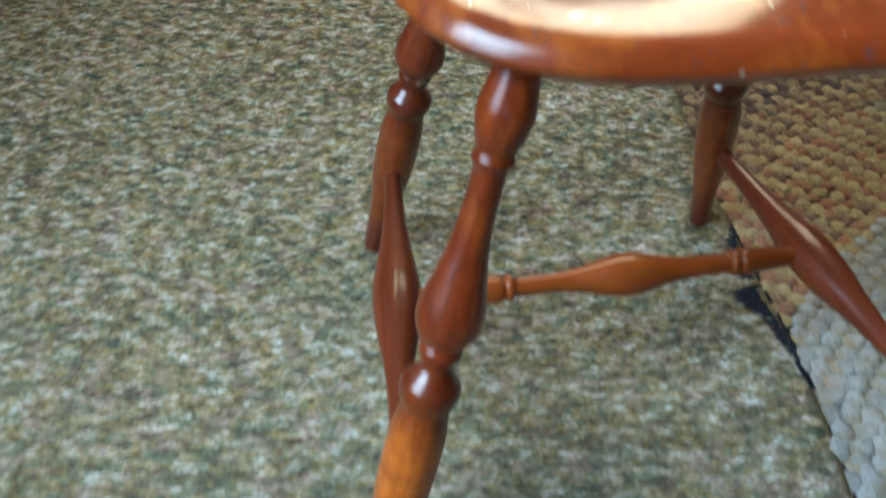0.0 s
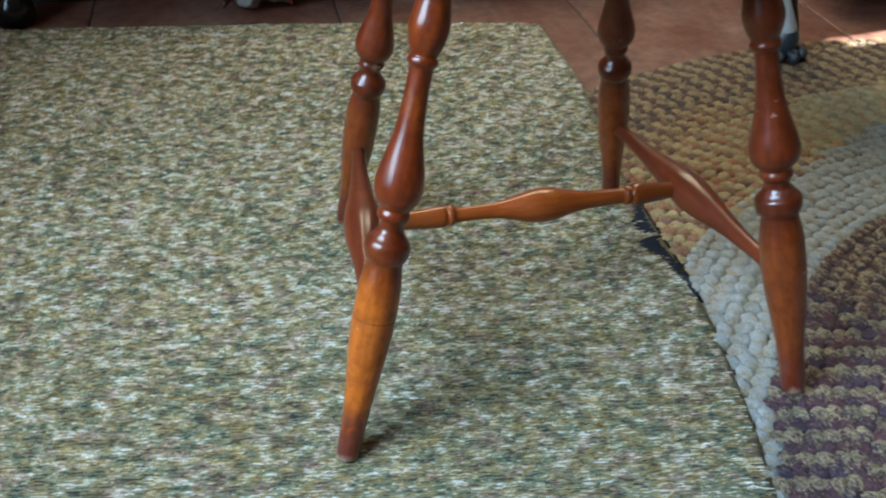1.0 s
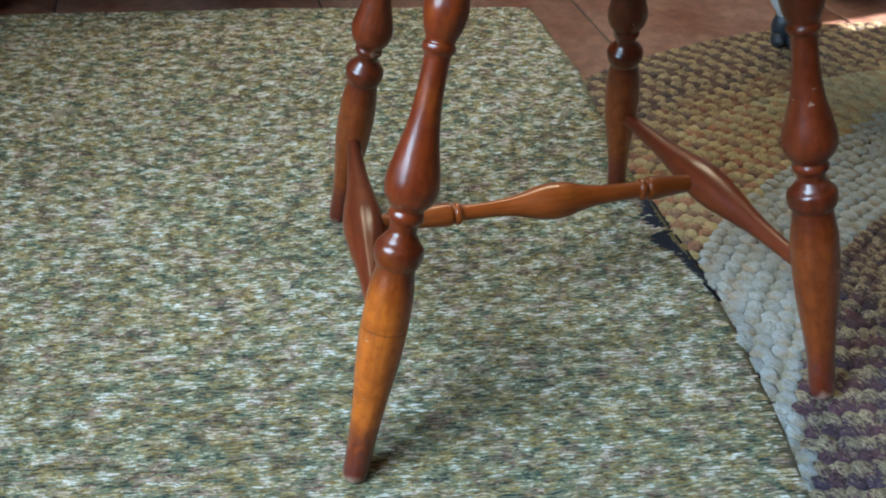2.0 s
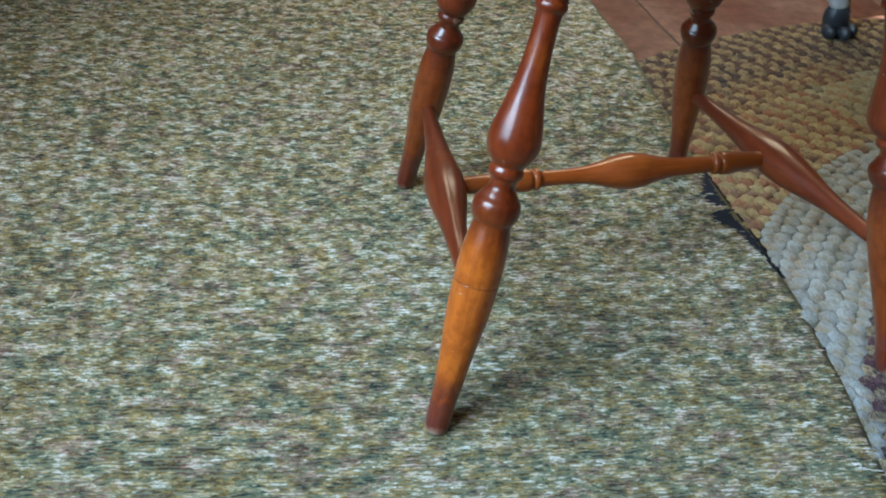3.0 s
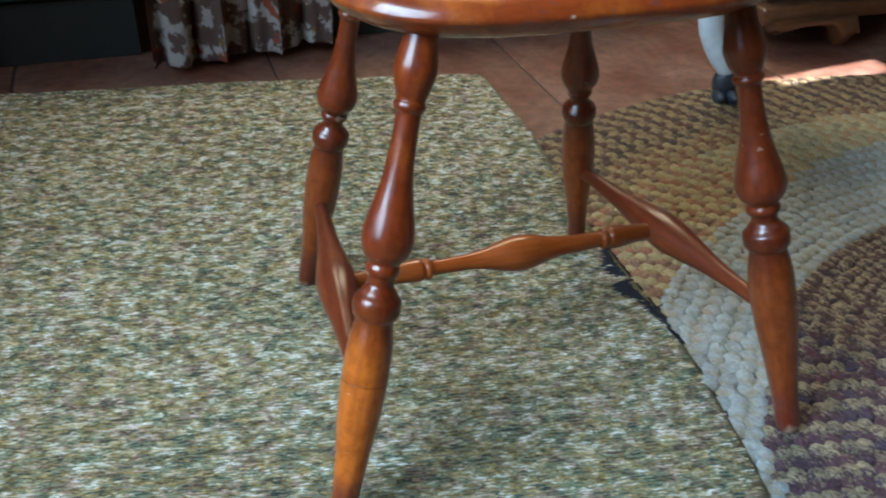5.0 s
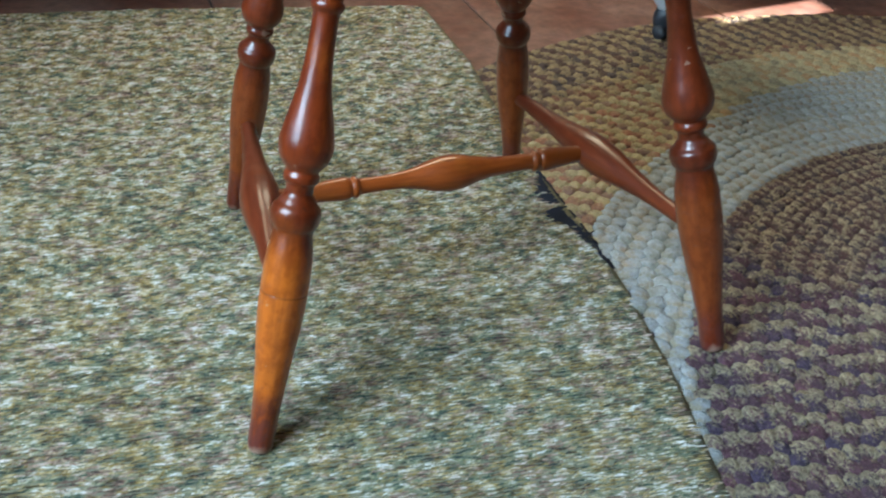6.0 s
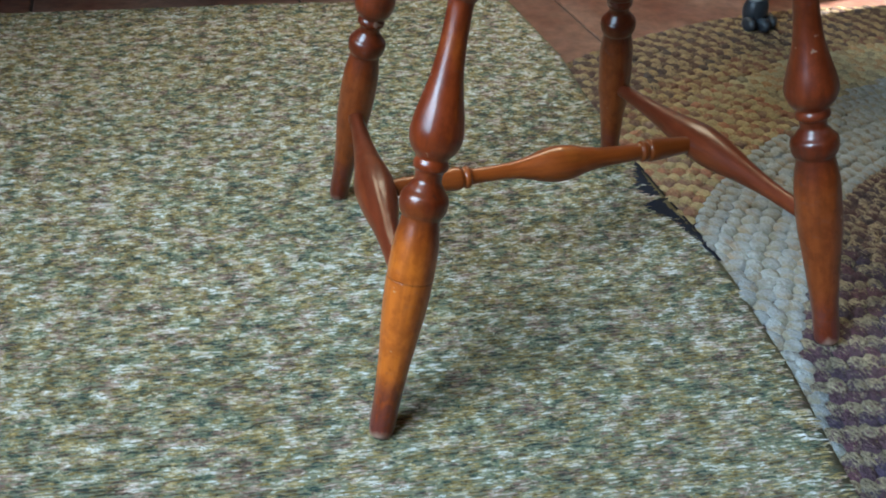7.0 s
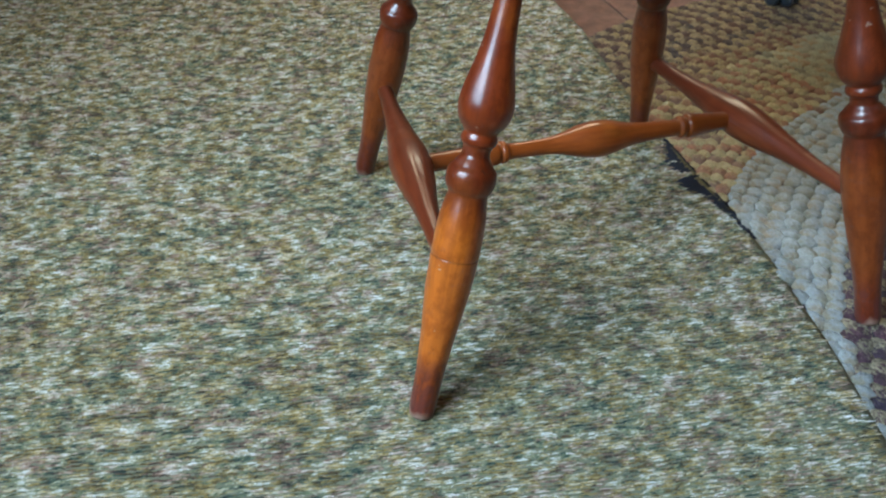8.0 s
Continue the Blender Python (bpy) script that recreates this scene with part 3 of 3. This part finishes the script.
def binding(stretch, seed):
    """A frayed dark strip of binding that shows where the pile is gone."""
    bm = bmesh.new()
    rows = []
    y0, y1, _ = stretch
    for k in range(61):
        u = k / 60
        y = y0 + (y1 - y0) * u
        half = float(bare(stretch, y)) * (1.08 + 0.15 * noise.noise((9 * u, seed, 0)) + 0.12 * noise.noise((37 * u, seed, 4))) + 0.001
        out = 0.0030 + 0.002 * noise.noise((14 * u, seed, 9)) + 0.0012 * noise.noise((50 * u, seed, 2))
        xe = float(rug_right(y))
        rows.append([bm.verts.new((xe - half + t * (half + out), y, -0.0026 - 0.0016 * t * t + 0.0006 * noise.noise((30 * u, 5 * t, seed)))) for t in (0, 0.2, 0.4, 0.6, 0.8, 1.0)])
    for a, b in zip(rows, rows[1:]):
        for i in range(5):
            bm.faces.new((a[i], a[i + 1], b[i + 1], b[i]))
    bmesh.ops.solidify(bm, geom=bm.faces[:], thickness=0.0008)
    return bm


for seed, stretch in enumerate(FRAYED):
    in_rug(part("edge_binding", binding(stretch, seed + 1), NAVY, green_rug, "dark navy edge binding"))

# ---- braided rug ----
CORE_A, CORE_B = (0.95, -0.25), (0.70, -0.55)
CORE = math.dist(CORE_A, CORE_B)
braided_rug = tagged(empty("braided_rug", (0.825, -0.40, FLOOR)), "oval braided rug in purple, cream, olive and brown rings", "rug")


def oval(r, s):
    """The place, and the way along the row, at the length s round an oval at distance r from its core."""
    ux, uy = (CORE_B[0] - CORE_A[0]) / CORE, (CORE_B[1] - CORE_A[1]) / CORE
    vx, vy = uy, -ux
    half = math.pi * r
    s %= 2 * (CORE + half)
    if s < CORE:
        px, py, nx, ny = CORE_A[0] + ux * s, CORE_A[1] + uy * s, vx, vy
    elif s < CORE + half:
        t = (s - CORE) / r
        px, py, nx, ny = *CORE_B, vx * math.cos(t) + ux * math.sin(t), vy * math.cos(t) + uy * math.sin(t)
    elif s < 2 * CORE + half:
        q = s - CORE - half
        px, py, nx, ny = CORE_B[0] - ux * q, CORE_B[1] - uy * q, -vx, -vy
    else:
        t = (s - 2 * CORE - half) / r
        px, py, nx, ny = *CORE_A, -vx * math.cos(t) - ux * math.sin(t), -vy * math.cos(t) - uy * math.sin(t)
    return px + r * nx, py + r * ny, math.atan2(ny, nx)


def band(r, a, x, y):
    """The strands of a row at distance r, where its outward way is a, at the place x, y."""
    near = a > 2.35 or a < 0
    turn = 1.0 if near else max(0.0, min(1.0, (a - 1.20) / 0.75))
    if r < 0.33:
        return "rose"
    slim = np.interp(y, (-0.20, -0.121, -0.071, -0.014, 0.05), (0.495, 0.520, 0.536, 0.553, 0.563)) if x < 0.6 else 0.563
    if r < slim:
        return "purple" if near or r < 0.40 else "umber"
    if r < 0.69 + 0.13 * (1 - turn):
        return "white"
    if r < 0.84 + 0.055 * (1 - turn):
        return "olive" if turn > 0.9 else "pale"
    return "gold" if r < 0.90 else "brown"


# one lobe of a strand: share of its width, share of its height
LOBE_RINGS = [(1.0, 0.0), (0.95, 0.55), (0.70, 0.92)]
PITCH = 0.0165


def braid_row(r, width, parent, rng):
    round_length = 2 * (CORE + math.pi * r)
    size = width / 0.0295
    count = max(6, round(round_length / (PITCH * size)))
    verts, faces, index, names, mark, each = [], [], [], [], [], []
    last = None
    phase = rng.random() < 0.5
    for k in range(2 * count):
        side = 1 if k % 2 else -1
        s = round_length * k / (2 * count) + rng.uniform(-0.07, 0.07) * PITCH
        x, y, a = oval(r, s)
        off = side * width * 0.25 + rng.normal(0, 0.0011)
        x, y = x + off * math.cos(a), y + off * math.sin(a)
        if x < rug_right(y) - 0.003 and y < 0.95:
            last = None
            continue
        nm = band(r + off, a, x, y)
        if nm not in names:
            names.append(nm)
        lean = a + math.pi / 2 - side * 0.55 + rng.normal(0, 0.13)
        if math.sin(lean) < 0:
            lean += math.pi
        c, sn = math.cos(lean), math.sin(lean)
        la, wa, ha = 0.0120 * size * rng.uniform(0.88, 1.12), 0.0098 * size * rng.uniform(0.88, 1.12), 0.0060 * rng.uniform(0.80, 1.12)
        if nm == "white":
            ha *= 1.15
        base, own = len(verts), rng.random()
        light = (k // 2 + phase) % 2 == 0
        # umber and white lobes grade from colour a, far side, to b, near side
        level, swing = (0.48, 0.46) if nm in ("umber", "white") else (0.70 if light else 0.26, 0.30)
        skew = rng.normal(0, 0.0009, 2)
        for ring, (q, h) in enumerate(LOBE_RINGS):
            for i in range(8):
                t = 2 * math.pi * (i + 0.5) / 8
                q2 = q * rng.uniform(0.84, 1.14) if ring else q
                lx, ly = la * q2 * math.cos(t) + skew[0] * h, wa * q2 * math.sin(t) + skew[1] * h
                verts.append((x + c * lx - sn * ly, y + sn * lx + c * ly, -0.0098 + ha * h * rng.uniform(0.90, 1.08)))
                mark.append(level + swing * q * math.cos(t))
        verts.append((x + skew[0], y + skew[1], -0.0098 + ha))
        mark.append(level)
        each += [own] * 25
        for i in range(8):
            j = (i + 1) % 8
            for ring in range(2):
                p = base + 8 * ring
                faces.append((p + i, p + j, p + 8 + j, p + 8 + i))
            faces.append((base + 16 + i, base + 16 + j, base + 24))
            index += [names.index(nm)] * 3
        if last is not None:
            # the strand runs on, hidden under its neighbour
            faces.append((last, last + 1, base + 1, base))
            index.append(names.index(nm))
        last = base
    if not faces:
        return
    ob = raw("braid", verts, faces, [BRAID[n] for n in names], parent, index)
    ob.data.attributes.new("strand", "FLOAT", "POINT").data.foreach_set("value", mark)
    ob.data.attributes.new("lobe", "FLOAT", "POINT").data.foreach_set("value", each)
    ob.matrix_parent_inverse = Matrix.Translation(braided_rug.location).inverted()


def rug_disc(r):
    bm = bmesh.new()
    n = 128
    ring = [oval(r, 2 * (CORE + math.pi * r) * k / n)[:2] for k in range(n)]
    top = [bm.verts.new((x, y, FLOOR + 0.006)) for x, y in ring]
    low = [bm.verts.new((x, y, FLOOR + 0.0004)) for x, y in ring]
    bm.faces.new(top)
    for k in range(n):
        bm.faces.new((low[k], low[(k + 1) % n], top[(k + 1) % n], top[k]))
    bm.normal_update()
    return bm


brng = np.random.default_rng(9)
disc = part("rug_base", rug_disc(1.045), BRAID["umber"], braided_rug, smooth=False)
disc.matrix_parent_inverse = Matrix.Translation(braided_rug.location).inverted()
# the white rows are braided from thicker strips
reach = 0.005
while reach < 1.025:
    row_width = 0.0355 if 0.55 < reach < 0.68 else 0.0300
    braid_row(reach + row_width / 2, row_width, braided_rug, brng)
    reach += row_width

# ---- far side: cabinets, curtain, dog-leg stand-in, armchair foot ----


def cabinet(x0, x1, y0, high, label):
    c = tagged(empty("low_cabinet", ((x0 + x1) / 2, y0 + 0.3, FLOOR)), label, "cabinet", "low cabinets")
    inv = Matrix.Translation(c.location).inverted()
    for nm, lo, hi, mat, bev in (("plinth", (x0 + 0.004, y0 + 0.015, FLOOR), (x1 - 0.004, Y1 - 0.05, 0.10), PLINTH, 0.002),
                                 ("body", (x0, y0 + 0.02, 0.102), (x1, Y1 - 0.05, high), TEAL, 0.003),
                                 ("door", (x0 + 0.01, y0, 0.11), (x1 - 0.01, y0 + 0.018, high - 0.005), TEAL, 0.004)):
        ob = part(nm, boxed(lo, hi, bev), mat, c, smooth=False)
        ob.matrix_parent_inverse = inv
    return c


# upper parts unseen; heights chosen by how far light should reach the rug
cabinet(-1.10, -0.10, 1.225, 0.80, "tall dark teal painted cabinet on a black plinth")
cabinet(0.25, 0.85, 1.225, 0.30, "dark teal painted low cabinet beside a curtained bay")
tagged(part("worktop", boxed((-0.096, 1.20, 0.302), (0.87, Y1 - 0.04, 0.33), 0.004), WORKTOP, smooth=False), "brown wooden top board over the low cabinets", "worktop")


tag = part("label_plate", boxed((-0.104, 1.2205, 0.118), (-0.093, 1.2245, 0.19), 0.001), PALE, bpy.data.objects["low_cabinet"], "small pale plate")
tag.matrix_parent_inverse = Matrix.Translation(tag.parent.location).inverted()


def curtain():
    bm = bmesh.new()
    cols = []
    n = 150
    for k in range(n + 1):
        u = k / n
        x = -0.085 + 0.33 * u
        fold = 0.022 * math.sin(26 * u + 1.5 * math.sin(5 * u)) + 0.008 * math.sin(61 * u)
        hem = 0.004 + 0.010 * noise.noise((6 * u, 0, 3)) + 0.012 * u
        cols.append([bm.verts.new((x + 0.006 * math.sin(40 * u), 1.13 + 0.035 * u + fold * (1 - 0.5 * t), (hem - 0.008) + t * (0.296 - hem))) for t in (0, 0.02, 0.08, 0.2, 0.4, 0.7, 1.0)])
    for a, b in zip(cols, cols[1:]):
        for i in range(6):
            bm.faces.new((a[i], b[i], b[i + 1], a[i + 1]))
    bmesh.ops.solidify(bm, geom=bm.faces[:], thickness=0.0015)
    return bm


tagged(part("curtain", curtain(), FLORAL), "floral cotton curtain with brown leaves and orange blooms", "curtain")

# stands in for a dog's white leg and paw; the round top is added
dog_leg = tagged(empty("dog_leg_stand_in", (0.852, 0.745, -0.005)), "pale stand with a dark foot in place of a dog's leg, on the braided rug", "stand")


def bent(points, radii, segments=20):
    bm = bmesh.new()
    rings = []
    for (x, y, z), r in zip(points, radii):
        rings.append([bm.verts.new((x + r * math.cos(2 * math.pi * k / segments), y + r * 0.8 * math.sin(2 * math.pi * k / segments), z)) for k in range(segments)])
    for lo, hi in zip(rings, rings[1:]):
        for k in range(segments):
            bm.faces.new((lo[k], lo[(k + 1) % segments], hi[(k + 1) % segments], hi[k]))
    bm.faces.new(rings[0][::-1])
    bm.faces.new(rings[-1])
    return bm


part("post", bent([(0.004, 0, 0.040), (0.001, 0, 0.052), (-0.008, 0.002, 0.066), (-0.020, 0.004, 0.088), (-0.034, 0.006, 0.115), (-0.046, 0.006, 0.16), (-0.050, 0.006, 0.25), (-0.050, 0.006, 0.36)],
                  [0.014, 0.018, 0.021, 0.023, 0.023, 0.023, 0.021, 0.02]), PALE, dog_leg, "pale bent post standing in for the dog's white leg")
part("strut", bent([(0.020, 0.004, 0.012), (0.018, 0.006, 0.04), (0.010, 0.012, 0.08), (-0.006, 0.018, 0.13), (-0.03, 0.02, 0.24), (-0.045, 0.02, 0.36)], [0.012, 0.011, 0.010, 0.010, 0.009, 0.009]), PLINTH, dog_leg, "black strip beside the stand-in leg")


def lump(place, size):
    """A rough rounded lump, flat where it meets the ground."""
    bm = bmesh.new()
    bmesh.ops.create_uvsphere(bm, u_segments=18, v_segments=10, radius=1.0, matrix=Matrix.Translation(place) @ Matrix.Diagonal((*size, 1)))
    for v in bm.verts:
        v.co += 0.0016 * noise.noise_vector(v.co * 90)
        v.co.z = max(v.co.z, 0.0)
    return bm


claw = part("paw_block", lump((0.005, 0.0, 0.026), (0.023, 0.020, 0.030)), PAW_DARK, dog_leg, "dark lumpy foot standing in for the paw")
for toe_x, toe_y in ((-0.015, -0.018), (0.008, -0.025), (0.029, -0.014)):
    part("toe", lump((toe_x, toe_y, 0.010), (0.010, 0.016, 0.012)), PAW_DARK, claw)
part("tray", spun([(0.355, 0.10), (0.36, 0.115), (0.372, 0.118), (0.374, 0.112)], 40), PALE, dog_leg, "small round top, added unseen")

# only the rounded black foot is known; its post and top are added
black_stand = tagged(empty("black_stand", (-0.455, 1.140, FLOOR)), "glossy black rounded foot of an unknown thing beside the dark cabinet, post and top added", "stand")
part("foot", spun([(0.0, 0.026), (0.006, 0.033), (0.022, 0.037), (0.040, 0.035), (0.055, 0.026), (0.062, 0.021), (0.067, 0.025), (0.072, 0.025), (0.078, 0.020)], 32), BLACK, black_stand, "rounded black foot")
part("post", spun([(0.078, 0.018), (0.12, 0.022), (0.20, 0.027), (0.30, 0.022), (0.40, 0.018)], 32), BLACK, black_stand)
part("top", spun([(0.40, 0.030), (0.404, 0.065), (0.412, 0.070), (0.420, 0.066), (0.421, 0.050)], 32), BLACK, black_stand)

armchair = tagged(empty("armchair", (1.45, 1.15, FLOOR)), "grey upholstered armchair with a carved wooden rail and scrolled foot", "armchair")


def in_armchair(ob):
    ob.matrix_parent_inverse = Matrix.Translation(armchair.location).inverted()
    return ob


in_armchair(part("upholstery", boxed((1.06, 0.95, 0.080), (1.85, 1.65, 0.42), 0.03), GREYCLOTH, armchair))
in_armchair(part("rail", boxed((1.05, 0.925, 0.045), (1.86, 0.97, 0.079), 0.006), SCROLL_WOOD, armchair))


def scroll_foot():
    bm = bmesh.new()
    rows = []
    for k in range(26):
        u = k / 25
        x = 0.20 * u
        top = 0.068
        low = 0.052 - 0.050 * math.exp(-(((u - 0.86) / 0.13) ** 2)) - 0.012 * math.exp(-(((u - 0.1) / 0.12) ** 2))
        if u > 0.97:
            top, low = 0.05, 0.02
        rows.append([bm.verts.new((x, y, z)) for y, z in ((0.0, low + 0.006), (-0.008, low + 0.012), (-0.014, (low + top) / 2), (-0.006, top), (0.05, top), (0.05, low), (0.008, low))])
    for a, b in zip(rows, rows[1:]):
        for i in range(7):
            bm.faces.new((a[i], a[(i + 1) % 7], b[(i + 1) % 7], b[i]))
    bm.faces.new(rows[0])
    bm.faces.new(rows[-1][::-1])
    bmesh.ops.translate(bm, verts=bm.verts, vec=(1.07, 0.915, FLOOR))
    return bm


in_armchair(part("scrolled_foot", scroll_foot(), SCROLL_WOOD, armchair, "carved scrolled wooden foot"))
for px, py in ((1.80, 0.98), (1.12, 1.58), (1.80, 1.58)):
    in_armchair(part("leg", boxed((px - 0.03, py - 0.02, FLOOR), (px + 0.03, py + 0.04, 0.048), 0.006), SCROLL_WOOD, armchair))

# ---- floor tiles ----
SIZE, LONG, GAP = 0.454, 0.60, 0.0045
bt = boxed((GAP / 2, GAP / 2, -0.012), (SIZE - GAP / 2, LONG - GAP / 2, 0.0), 0.0025)
first = part("tile", bt, TILE, floor, smooth=False)
tile_mesh = first.data
nx0, ny0 = math.floor((X0 - 0.125) / SIZE), math.floor((Y0 - 0.655) / LONG)
for i in range(nx0, nx0 + 11):
    for j in range(ny0, ny0 + 11):
        x, y = 0.125 + i * SIZE, 0.655 + j * LONG
        if x > X1 or y > Y1:
            continue
        ob = first if (i, j) == (nx0, ny0) else new("tile", tile_mesh)
        ob.parent = floor
        ob.location = (x, y, FLOOR)
